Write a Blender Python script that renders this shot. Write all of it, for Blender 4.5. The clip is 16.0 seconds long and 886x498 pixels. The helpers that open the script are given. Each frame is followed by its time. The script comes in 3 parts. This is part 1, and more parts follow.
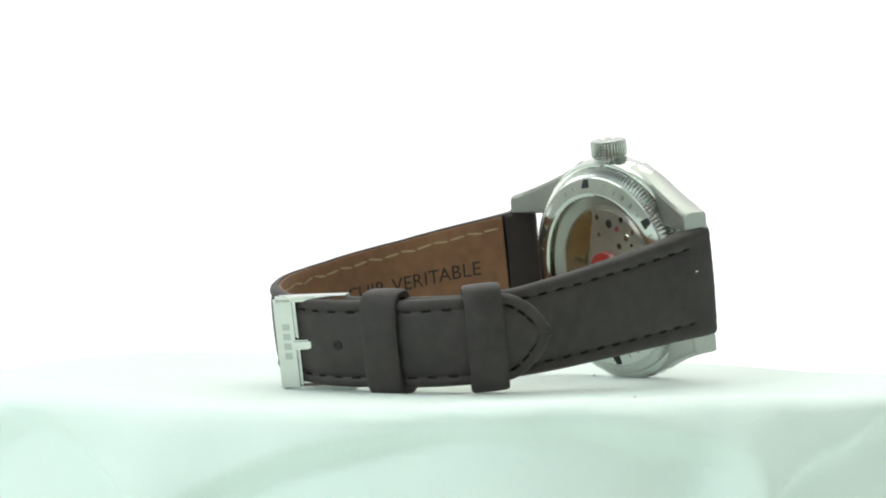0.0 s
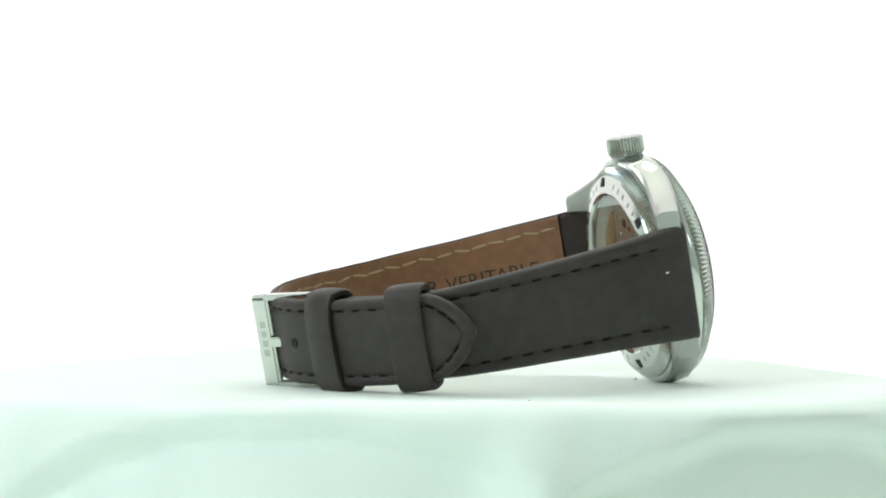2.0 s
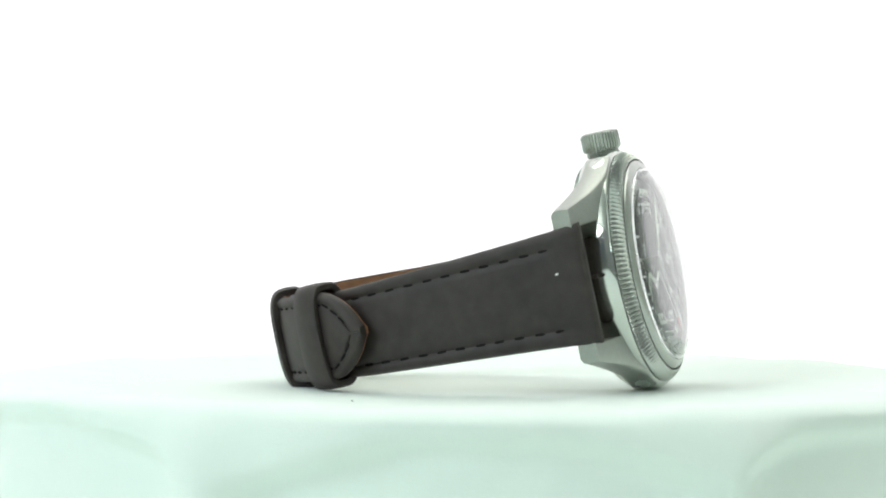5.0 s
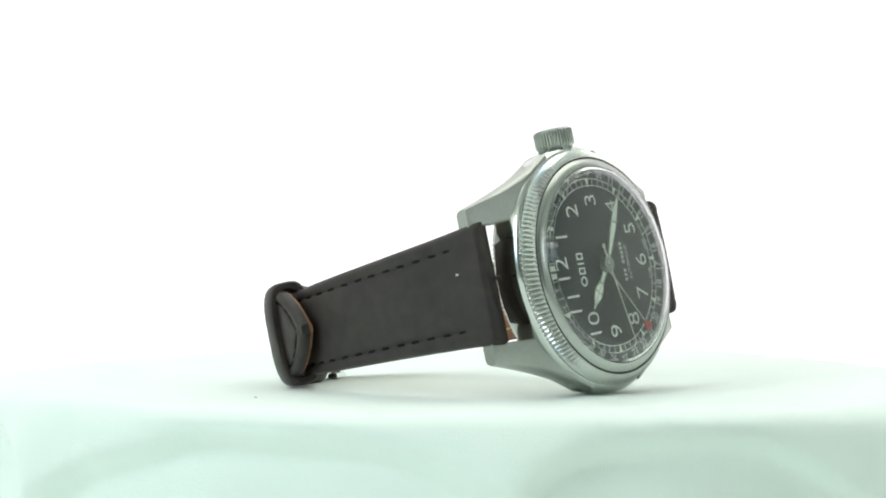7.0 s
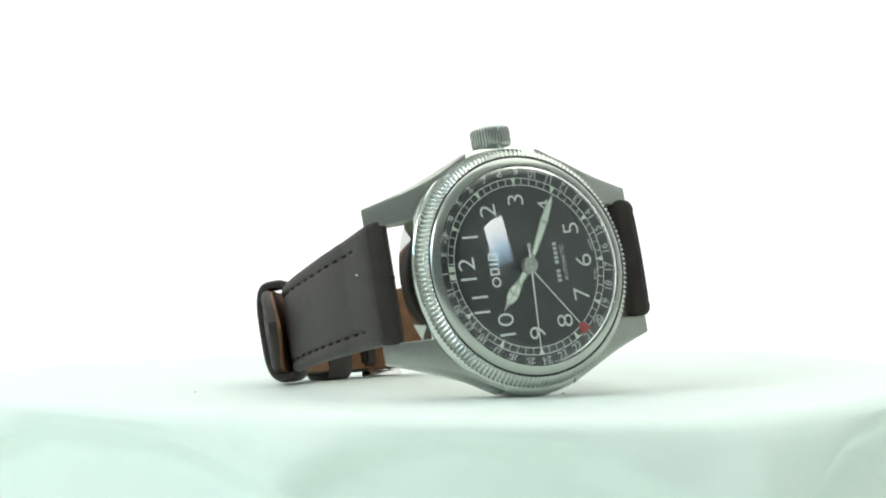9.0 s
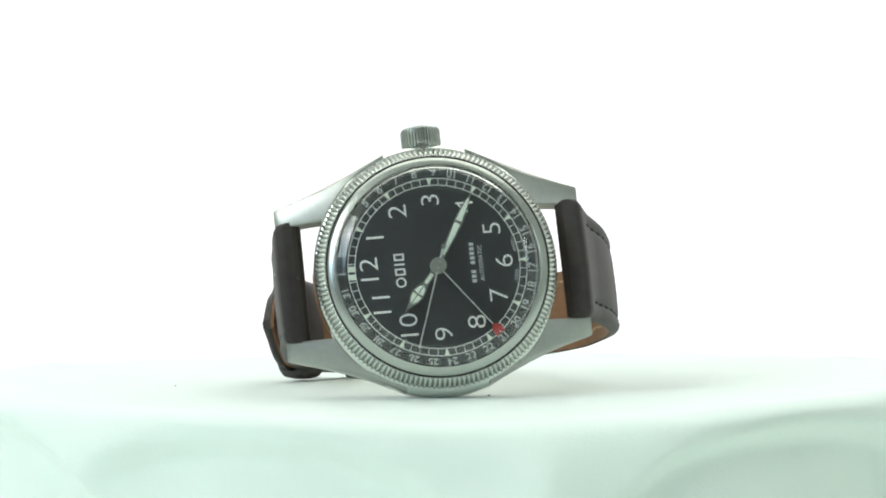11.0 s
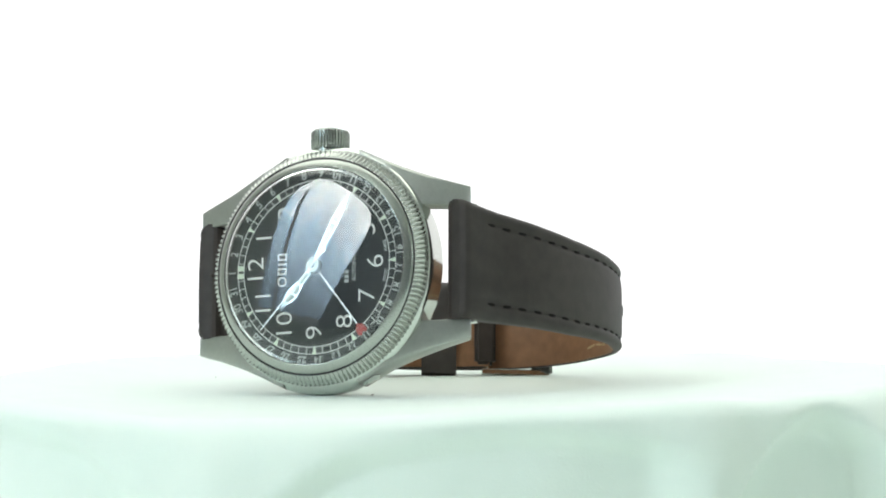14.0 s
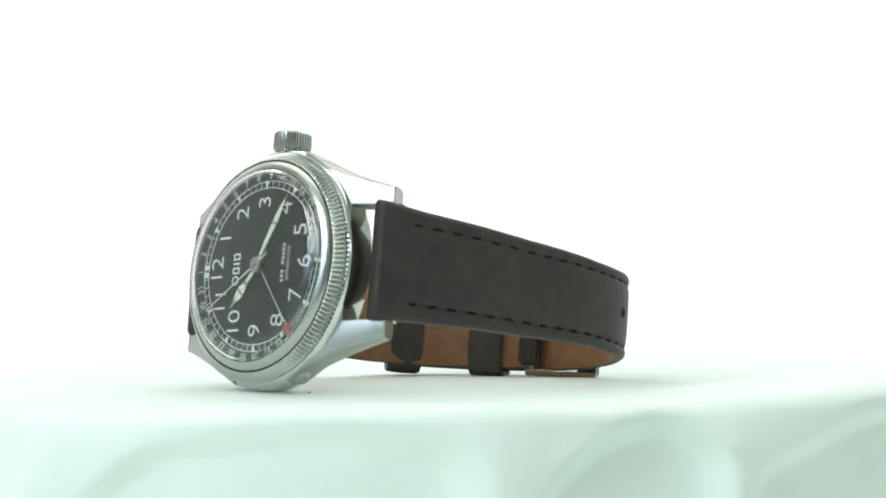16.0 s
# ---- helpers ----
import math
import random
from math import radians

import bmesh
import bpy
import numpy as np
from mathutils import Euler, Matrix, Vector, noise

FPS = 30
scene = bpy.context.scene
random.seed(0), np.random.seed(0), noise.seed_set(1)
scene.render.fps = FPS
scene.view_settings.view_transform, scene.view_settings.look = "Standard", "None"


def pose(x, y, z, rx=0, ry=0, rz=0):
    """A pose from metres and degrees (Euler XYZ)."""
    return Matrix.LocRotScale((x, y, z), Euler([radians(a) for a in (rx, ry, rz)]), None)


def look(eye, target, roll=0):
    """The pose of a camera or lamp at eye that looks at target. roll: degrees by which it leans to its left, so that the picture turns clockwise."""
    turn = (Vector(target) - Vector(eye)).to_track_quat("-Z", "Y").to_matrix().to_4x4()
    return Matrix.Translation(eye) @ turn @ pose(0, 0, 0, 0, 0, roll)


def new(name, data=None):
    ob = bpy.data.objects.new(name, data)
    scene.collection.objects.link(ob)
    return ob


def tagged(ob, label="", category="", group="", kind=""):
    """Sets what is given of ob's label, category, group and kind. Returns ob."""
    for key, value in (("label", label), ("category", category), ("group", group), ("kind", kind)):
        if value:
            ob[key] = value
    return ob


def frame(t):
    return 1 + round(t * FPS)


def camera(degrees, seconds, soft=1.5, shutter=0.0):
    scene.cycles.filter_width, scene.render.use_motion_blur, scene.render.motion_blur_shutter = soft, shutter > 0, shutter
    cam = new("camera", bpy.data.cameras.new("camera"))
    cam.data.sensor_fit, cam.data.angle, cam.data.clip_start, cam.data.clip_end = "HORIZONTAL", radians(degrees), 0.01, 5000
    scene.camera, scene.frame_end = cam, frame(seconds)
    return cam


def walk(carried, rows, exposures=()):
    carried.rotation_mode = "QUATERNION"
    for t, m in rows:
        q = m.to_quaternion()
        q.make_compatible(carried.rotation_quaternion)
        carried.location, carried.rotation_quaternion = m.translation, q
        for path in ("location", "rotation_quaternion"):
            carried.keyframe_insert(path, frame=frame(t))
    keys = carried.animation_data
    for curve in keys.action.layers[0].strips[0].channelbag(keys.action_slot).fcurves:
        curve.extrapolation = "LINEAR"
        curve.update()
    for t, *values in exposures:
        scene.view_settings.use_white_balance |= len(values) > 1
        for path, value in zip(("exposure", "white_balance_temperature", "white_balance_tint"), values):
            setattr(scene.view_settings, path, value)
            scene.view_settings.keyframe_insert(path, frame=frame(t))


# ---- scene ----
cam = camera(21.0, 16.0, soft=2.0)
EYE = (0.0, -0.40558, 0.0241)
AIM = (-0.00365, 0.59442, 0.0241 - 0.0031)
walk(cam, [(0.0, look(EYE, AIM, -0.187)), (16.0, look(EYE, AIM, -0.187))])

# turn of the turntable, degrees about the upright axis
TURN = [(0.0, 137.06), (1.0, 125.63), (2.0, 114.26), (3.0, 102.99), (4.0, 91.91), (5.2, 78.79), (6.5, 64.62),
        (7.0, 59.18), (8.0, 48.34), (9.0, 37.54), (10.0, 26.75), (11.0, 15.97), (12.0, 5.31), (13.0, -5.31), (14.0, -15.77),
        (15.0, -26.14), (16.0, -36.54)]

# ---- light ----
world = bpy.data.worlds.new("studio")
scene.world = world
world.use_nodes = True
world.node_tree.nodes["Background"].inputs[0].default_value = (0.80, 1.0, 0.92, 1)
world.node_tree.nodes["Background"].inputs[1].default_value = 0.25
scene.view_settings.exposure = 0.0


def area(name, eye, target, sx, sy, watts, color):
    d = bpy.data.lights.new(name, "AREA")
    d.shape, d.size, d.size_y, d.energy, d.color = "RECTANGLE", sx, sy, watts, color
    o = new(name, d)
    o.matrix_world = look(eye, target)
    return o


area("softbox_lamp", (0.0, 0.3, 1.25), (0, 0.0, 0), 2.0, 1.0, 11.6, (0.965, 1.0, 0.915))


# ---- materials ----
def material(name, color, rough=0.5, metal=0.0, scale=800.0, amount=0.15, bump=0.0, bump_scale=None, spec=0.5, **more):
    """A surface with two scales of colour variation and fine relief."""
    m = bpy.data.materials.new(name)
    m.use_nodes = True
    nt = m.node_tree
    b = nt.nodes["Principled BSDF"]
    b.inputs["Roughness"].default_value = rough
    b.inputs["Metallic"].default_value = metal
    b.inputs["Specular IOR Level"].default_value = spec
    for key, value in more.items():
        b.inputs[key.replace("_", " ")].default_value = value
    tc = nt.nodes.new("ShaderNodeTexCoord")
    fine, broad = nt.nodes.new("ShaderNodeTexNoise"), nt.nodes.new("ShaderNodeTexNoise")
    fine.inputs["Scale"].default_value, broad.inputs["Scale"].default_value = scale, scale / 9
    fine.inputs["Detail"].default_value = 6
    mix = nt.nodes.new("ShaderNodeMath")
    mix.operation = "MULTIPLY_ADD"
    mix.inputs[1].default_value = 0.5
    half = nt.nodes.new("ShaderNodeMath")
    half.operation = "MULTIPLY"
    half.inputs[1].default_value = 0.5
    ramp = nt.nodes.new("ShaderNodeValToRGB")
    c = np.array(color[:3])
    ramp.color_ramp.elements[0].position, ramp.color_ramp.elements[1].position = 0.3, 0.7
    ramp.color_ramp.elements[0].color = (*np.clip(c * (1 - amount), 0, 1), 1)
    ramp.color_ramp.elements[1].color = (*np.clip(c * (1 + amount), 0, 1), 1)
    L = nt.links.new
    for n in (fine, broad):
        L(tc.outputs["Object"], n.inputs["Vector"])
    L(broad.outputs[0], half.inputs[0])
    L(fine.outputs[0], mix.inputs[0])
    L(half.outputs[0], mix.inputs[2])
    L(mix.outputs[0], ramp.inputs[0])
    L(ramp.outputs[0], b.inputs["Base Color"])
    if bump:
        bn = nt.nodes.new("ShaderNodeTexNoise")
        bn.inputs["Scale"].default_value = bump_scale or scale * 2
        bn.inputs["Detail"].default_value = 5
        L(tc.outputs["Object"], bn.inputs["Vector"])
        bp = nt.nodes.new("ShaderNodeBump")
        bp.inputs["Strength"].default_value = 1.0
        bp.inputs["Distance"].default_value = bump
        L(bn.outputs[0], bp.inputs["Height"])
        L(bp.outputs[0], b.inputs["Normal"])
    return m


def glowing(name, color, strength):
    m = bpy.data.materials.new(name)
    m.use_nodes = True
    b = m.node_tree.nodes["Principled BSDF"]
    b.inputs["Base Color"].default_value = (0.02, 0.02, 0.02, 1)
    b.inputs["Emission Color"].default_value = (*color, 1)
    b.inputs["Emission Strength"].default_value = strength
    return m


CLOTH = material("cloth_white", (0.785, 0.875, 0.815), 0.7, scale=120, amount=0.02, bump=0.00005, bump_scale=2500, spec=0.45, Sheen_Weight=0.3, Sheen_Roughness=0.5)
WALL = material("wall_paint", (0.52, 0.54, 0.50), 0.9, scale=4, amount=0.05, bump=0.001, bump_scale=60)
WALL_DARK = material("wall_dark_grey", (0.22, 0.225, 0.22), 0.9, scale=4, amount=0.08, bump=0.002, bump_scale=40)
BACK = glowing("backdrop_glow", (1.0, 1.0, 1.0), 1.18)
SKY = glowing("window_daylight", (0.60, 0.86, 1.0), 1.0)
_n = SKY.node_tree.nodes
_tc, _sep, _nz, _rp = _n.new("ShaderNodeTexCoord"), _n.new("ShaderNodeSeparateXYZ"), _n.new("ShaderNodeTexNoise"), _n.new("ShaderNodeValToRGB")
_mx = _n.new("ShaderNodeMath")
_mx.operation, _mx.inputs[1].default_value = "MULTIPLY_ADD", 0.35
_nz.inputs["Scale"].default_value, _nz.inputs["Detail"].default_value = 1.0, 3.0
_mp = _n.new("ShaderNodeMapping")
_mp.inputs["Rotation"].default_value, _mp.inputs["Scale"].default_value = (0, 0, radians(-28)), (5.0, 0.9, 1.0)
_mx.inputs[1].default_value = 0.75
_up = _n.new("ShaderNodeMath")
_up.operation, _up.inputs[1].default_value, _up.inputs[2].default_value = "MULTIPLY_ADD", 0.85, -0.38
# daylight painted on the panes: whiter above, greyer below, slanting streaks for curtain folds
_rp.color_ramp.elements[0].position, _rp.color_ramp.elements[1].position = 0.02, 0.62
_rp.color_ramp.elements[0].color, _rp.color_ramp.elements[1].color = (0.09, 0.12, 0.15, 1), (0.97, 1.0, 0.98, 1)
_mid = _rp.color_ramp.elements.new(0.36)
_mid.color = (0.40, 0.54, 0.66, 1)
_lk = SKY.node_tree.links.new
_lk(_tc.outputs["Generated"], _sep.inputs[0])
_lk(_tc.outputs["Object"], _mp.inputs["Vector"])
_lk(_mp.outputs[0], _nz.inputs["Vector"])
_lk(_nz.outputs[0], _mx.inputs[0])
_lk(_sep.outputs[1], _up.inputs[0])
_lk(_up.outputs[0], _mx.inputs[2])
_lk(_mx.outputs[0], _rp.inputs[0])
_lk(_rp.outputs[0], _n["Principled BSDF"].inputs["Emission Color"])
_n["Principled BSDF"].inputs["Emission Strength"].default_value = 11.0
CURTAIN = material("curtain_weave", (0.22, 0.23, 0.24), 0.9, scale=90, amount=0.12, bump=0.0005, bump_scale=900, spec=0.2)
FRAME = material("window_frame_white", (0.75, 0.76, 0.74), 0.4, scale=20, amount=0.04)
STEEL = material("steel_polished", (0.60, 0.625, 0.59), 0.10, 1.0, scale=900, amount=0.04, bump=0.000002, bump_scale=3000)
STEEL_RING = material("steel_ring", (0.43, 0.45, 0.42), 0.25, 1.0, scale=900, amount=0.06, bump=0.000002, bump_scale=3000)
BRUSHED = material("steel_brushed", (0.385, 0.40, 0.37), 0.36, 1.0, scale=1500, amount=0.08, bump=0.000006, bump_scale=5000)
KNURL = material("steel_knurled", (0.54, 0.56, 0.525), 0.27, 1.0, scale=1500, amount=0.1)
LEATHER = material("leather_dark_brown", (0.035, 0.028, 0.0255), 0.56, scale=420, amount=0.36, bump=0.000022, bump_scale=2200, spec=0.4)
EDGE = material("leather_edge", (0.035, 0.026, 0.022), 0.6, scale=900, amount=0.2, bump=0.00003, spec=0.3)
LINING = material("leather_tan", (0.218, 0.107, 0.056), 0.6, scale=500, amount=0.22, bump=0.00004, bump_scale=2400, spec=0.3)
THREAD = material("thread_black", (0.014, 0.012, 0.012), 0.8, scale=6000, amount=0.3, spec=0.1)
THREAD_TAN = material("thread_tan", (0.42, 0.30, 0.165), 0.8, scale=6000, amount=0.2, spec=0.2)
DIAL = material("dial_black", (0.028, 0.030, 0.031), 0.5, scale=300, amount=0.05, spec=0.2)
PRINT = material("print_white", (0.78, 0.80, 0.77), 0.6, scale=3000, amount=0.05)
PRINT_DIM = material("print_grey", (0.55, 0.58, 0.57), 0.6, scale=3000, amount=0.05)
LUME = material("lume_cream", (0.72, 0.80, 0.68), 0.6, scale=3000, amount=0.06)
RED = material("red_paint", (0.42, 0.035, 0.03), 0.4, scale=3000, amount=0.1)
HAND_STEEL = material("hand_steel", (0.80, 0.81, 0.78), 0.34, 1.0, scale=3000, amount=0.06)
# black in place of the shade in gaps, notches and holes; also the rehaut
BLACK = material("black_gap", (0.008, 0.008, 0.008), 0.7, scale=1000, amount=0.2)
RHODIUM = material("rhodium_plate", (0.52, 0.51, 0.475), 0.3, 1.0, scale=1500, amount=0.2)
GOLD = material("gilt_brass", (0.58, 0.45, 0.24), 0.25, 1.0, scale=2000, amount=0.1)
ROTOR_RED = material("red_enamel", (0.30, 0.015, 0.012), 0.3, scale=3000, amount=0.1)
RUBY = material("ruby", (0.28, 0.03, 0.06), 0.1, scale=3000, amount=0.1)
GLASS = bpy.data.materials.new("sapphire_glass")
GLASS.use_nodes = True
_g = GLASS.node_tree.nodes["Principled BSDF"]
_g.inputs["Base Color"].default_value = (0.97, 0.99, 0.98, 1)
_g.inputs["Roughness"].default_value = 0.0
_g.inputs["IOR"].default_value = 1.5
_g.inputs["Transmission Weight"].default_value = 1.0

MM = 0.001


# ---- mesh helpers ----
def mesh_of(name, bm, mat, smooth=True):
    me = bpy.data.meshes.new(name)
    bmesh.ops.recalc_face_normals(bm, faces=bm.faces)
    bm.to_mesh(me)
    bm.free()
    if mat:
        me.materials.append(mat)
    if smooth:
        for p in me.polygons:
            p.use_smooth = True
        me.set_sharp_from_angle(angle=radians(35))
    return me


def part(name, bm, mat, parent, label="", smooth=True):
    data = bm if isinstance(bm, bpy.types.Mesh) else mesh_of(name, bm, mat, smooth)
    ob = new(name, data)
    ob.parent = parent
    if label:
        tagged(ob, label)
    return ob


def lathe(profile, steps=128, close=False, ripple=None):
    """Turns a profile of (radius, z) in mm about the z axis. ripple(i, j): radius added."""
    bm = bmesh.new()
    rings = []
    for j in range(steps):
        a = 2 * math.pi * j / steps
        ring = []
        for i, (r, z) in enumerate(profile):
            rr = r + (ripple(i, j) if ripple else 0)
            ring.append(bm.verts.new((rr * math.cos(a) * MM, rr * math.sin(a) * MM, z * MM)))
        rings.append(ring)
    n = len(profile)
    for j in range(steps):
        a, b = rings[j], rings[(j + 1) % steps]
        for i in range(n if close else n - 1):
            k = (i + 1) % n
            bm.faces.new((a[i], b[i], b[k], a[k]))
    bmesh.ops.remove_doubles(bm, verts=bm.verts, dist=1e-7)
    return bm


def prism(outline, z0, z1, bevel=0.0):
    """A plate with the outline [(x, y)] in mm, from z0 to z1."""
    bm = bmesh.new()
    lo = [bm.verts.new((x * MM, y * MM, z0 * MM)) for x, y in outline]
    hi = [bm.verts.new((x * MM, y * MM, z1 * MM)) for x, y in outline]
    bm.faces.new(lo[::-1])
    top = bm.faces.new(hi)
    for i in range(len(lo)):
        k = (i + 1) % len(lo)
        bm.faces.new((lo[i], lo[k], hi[k], hi[i]))
    if bevel:
        bmesh.ops.bevel(bm, geom=list(top.edges), offset=bevel * MM, segments=2, affect="EDGES")
    return bm


def block(x0, x1, y0, y1, z0, z1, bevel=0.0, segments=2):
    bm = bmesh.new()
    bmesh.ops.create_cube(bm, size=1)
    for v in bm.verts:
        v.co = Vector((((x0 + x1) / 2 + v.co.x * (x1 - x0)) * MM, ((y0 + y1) / 2 + v.co.y * (y1 - y0)) * MM, ((z0 + z1) / 2 + v.co.z * (z1 - z0)) * MM))
    if bevel:
        bmesh.ops.bevel(bm, geom=list(bm.edges), offset=bevel * MM, segments=segments, affect="EDGES")
    return bm


def smooth_path(points, step=0.5):
    """Catmull-Rom through (a, b) points, resampled at an even step in mm."""
    P = [np.array(p, float) for p in points]
    P = [2 * P[0] - P[1]] + P + [2 * P[-1] - P[-2]]
    out = []
    for i in range(1, len(P) - 2):
        for t in np.linspace(0, 1, 24, endpoint=False):
            a, b, c, d = P[i - 1:i + 3]
            out.append(0.5 * (2 * b + (c - a) * t + (2 * a - 5 * b + 4 * c - d) * t ** 2 + (3 * b - a - 3 * c + d) * t ** 3))
    out.append(P[-2])
    out = np.array(out)
    s = np.concatenate([[0], np.cumsum(np.linalg.norm(np.diff(out, axis=0), axis=1))])
    n = int(s[-1] / step) + 1
    q = np.linspace(0, s[-1], n)
    return np.stack([np.interp(q, s, out[:, 0]), np.interp(q, s, out[:, 1])], 1), q

# ---- setting ----
def room_panel(name, sx, sy, m, mat, kind="structure", label="", category="wall"):
    bm = bmesh.new()
    bmesh.ops.create_cube(bm, size=1)
    for v in bm.verts:
        v.co = Vector((v.co.x * sx, v.co.y * sy, v.co.z * 0.02))
    ob = new(name, mesh_of(name, bm, mat, False))
    ob.matrix_world = m
    return tagged(ob, label, category, kind=kind)


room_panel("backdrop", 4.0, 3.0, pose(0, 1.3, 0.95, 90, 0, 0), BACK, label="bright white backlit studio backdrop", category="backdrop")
# unseen wall, added dark so that dial and steel mirror less light
room_panel("wall_south", 4.0, 3.0, pose(0, -3.0, 0.95, 90, 0, 0), WALL_DARK, label="unseen dark grey wall added behind the camera to darken reflections")
room_panel("ceiling", 4.0, 4.4, pose(0, -0.85, 2.4), WALL, label="plain grey studio ceiling", category="ceiling")
room_panel("wall_east", 4.4, 3.0, pose(2.0, -0.85, 0.95, 90, 0, 90), WALL, label="plain grey studio side wall")
room_panel("wall_west", 4.4, 3.0, pose(-2.0, -0.85, 0.95, 90, 0, 90), WALL, label="plain grey studio side wall")
room_panel("table", 4.0, 4.4, pose(0, -0.85, -0.088), CLOTH, label="white table top under the draped stand", category="table")


def window(name, x, y, z, w, h, turn):
    """A bright window in a side wall, with its frame and mullion."""
    ob = new(name)
    ob.matrix_world = pose(x, y, z, 90, 0, turn)
    tagged(ob, "tall daylight window with white frame in the wall", "window", kind="structure")
    split = 0.4 * w
    for x0, x1 in ((-w / 2, split), (split, w / 2)):
        part("pane", block(x0 * 1000 + 20, x1 * 1000 - 20, -h * 480, h * 480, -4, 4), SKY, ob)
    for x in (-w / 2, split, w / 2):
        part("window_frame", block(x * 1000 - 16, x * 1000 + 16, -h * 500, h * 500, -12, 14, 3), FRAME, ob)
    for k in (-1, 1):
        part("window_frame", block(-w * 500, w * 500, k * h * 500 - 25, k * h * 500 + 25, -10, 13, 3), FRAME, ob)


window("window_1", -1.97, -1.9, 1.32, 1.9, 1.98, 90)


def curtain(name, m, w, h):
    """A pleated curtain caught to one side: full width at the foot, drawn back at the top."""
    bm = bmesh.new()
    rows = []
    for i in range(25):
        v = i / 24
        reach = w * (0.05 + 0.62 * (1 - v) ** 0.9)
        row = []
        for k in range(81):
            u = k / 80
            row.append(bm.verts.new((-w / 2 - 0.06 + reach * u, h * (v - 0.5) * 1.06, 0.06 + 0.022 * math.sin(u * 52 + 2.0 * v) + 0.008 * math.sin(u * 23))))
        rows.append(row)
    for a, b in zip(rows, rows[1:]):
        for k in range(80):
            bm.faces.new((a[k], a[k + 1], b[k + 1], b[k]))
    bmesh.ops.solidify(bm, geom=list(bm.faces), thickness=0.002)
    ob = new(name, mesh_of(name, bm, CURTAIN))
    ob.matrix_world = m
    return tagged(ob, "grey pleated curtain drawn aside at a bright window", "curtain")


curtain("curtain", pose(-1.97, -1.9, 1.32, 90, 0, 90), 1.9, 1.98)
window("window_2", 1.97, -1.55, 1.05, 0.35, 0.5, -90)


# ---- draped cloth on the turning stand ----
def rim_height(a):
    return 1.5 + 0.9 * math.sin(a + 0.6) + 0.6 * math.sin(2 * a + 2.0) + 0.35 * math.sin(5 * a + 1.0)


# swags of the hanging cloth: from bearing, to bearing, depth in mm
SWAGS = [(-142, -99, 1.9), (-96, -52, 2.2), (-47, -27, 3.0), (-24, 28, 2.2), (32, 68, 2.6), (72, 102, 2.2), (106, 161, 2.8), (165, 217, 2.5)]


def swag(a, drop):
    """How far the cloth falls inward under the arches between the folds."""
    d = 0.0
    for b0, b1, deep in SWAGS:
        x = ((math.degrees(a) - (b0 + b1) / 2 + 180) % 360 - 180) / ((b1 - b0) / 2)
        if abs(x) < 1.25:
            arch = 2.4 + 0.8 * math.sin(b0) + 9.0 * abs(x + 0.25 * math.sin(b1)) ** 2.2 + 1.6 * noise.noise((5 * math.cos(a), 5 * math.sin(a), 9.0))
            u = max(0.0, min(1.0, (drop - arch) / 5.0 + 0.25))
            side = 1.0 - max(0.0, min(1.0, (abs(x) - 0.86) / 0.3))
            d += 1.7 * deep * u * u * (3 - 2 * u) * side * side * (3 - 2 * side)
        ridge = abs(abs(x) - 1.1) * (b1 - b0) / 2
        if ridge < 6:
            d -= 0.9 * (1 + math.cos(math.pi * ridge / 6)) / 2 * min(1, drop / 6)
    return d


def build_cloth():
    bm = bmesh.new()
    steps, rings = 720, []
    R = 79.0
    flat, hang = 40, 46
    for j in range(steps):
        a = 2 * math.pi * j / steps
        ring = []
        h = rim_height(a)
        for i in range(flat + hang):
            if i < flat:
                v = i / flat
                r = R * v
                w = max(0.0, (v - 0.62) / 0.38)
                wrinkle = noise.noise((r * math.cos(a) * 0.045, r * math.sin(a) * 0.045, 3.0)) + 0.4 * noise.noise((r * math.cos(a) * 0.13, r * math.sin(a) * 0.13, 7.0))
                z = h * w * w * (3 - 2 * w) + 0.55 * wrinkle * w
                end = z
            else:
                v = (i - flat) / (hang - 1)
                v = v ** 1.6
                e = min(1, v / 0.05)
                drop = 3.2 * (1 - math.cos(e * math.pi / 2)) + 71 * max(0, v - 0.04) / 0.96
                run = 0.30 + 0.14 * math.sin(3 * a + 0.5) + 0.1 * math.sin(5 * a + 2.2) + 0.15 * noise.noise((2.5 * math.cos(a), 2.5 * math.sin(a), 5.0))
                r = R + 3.2 * math.sin(e * math.pi / 2) + run * 16 * (1 - math.exp(-drop / 16)) - swag(a, drop)
                r += 0.7 * noise.noise((7 * math.cos(a), 7 * math.sin(a), drop * 0.12)) * min(1, drop / 6)
                z = end - drop
            ring.append(bm.verts.new((r * math.cos(a) * MM, r * math.sin(a) * MM, z * MM)))
        rings.append(ring)
    for j in range(steps):
        p, q = rings[j], rings[(j + 1) % steps]
        for i in range(flat + hang - 1):
            bm.faces.new((p[i], q[i], q[i + 1], p[i + 1]))
    bmesh.ops.remove_doubles(bm, verts=bm.verts, dist=1e-6)
    me = mesh_of("draped_cloth", bm, CLOTH, False)
    for p in me.polygons:
        p.use_smooth = True
    ob = new("draped_cloth", me)
    return tagged(ob, "soft white cotton cloth draped over a turning stand", "cloth")


cloth = build_cloth()
for x, y, r in ((-3.6, -33.4, 0.28), (-46.0, 8.0, 0.2), (31.0, -52.0, 0.22)):
    lint = part("lint", lathe([(0.001, 0.0), (r, 0.02), (r * 0.7, r * 0.5), (0.001, r * 0.6)], 8), EDGE, cloth)
    lint.matrix_basis = pose(x * MM, y * MM, 0.02 * MM)

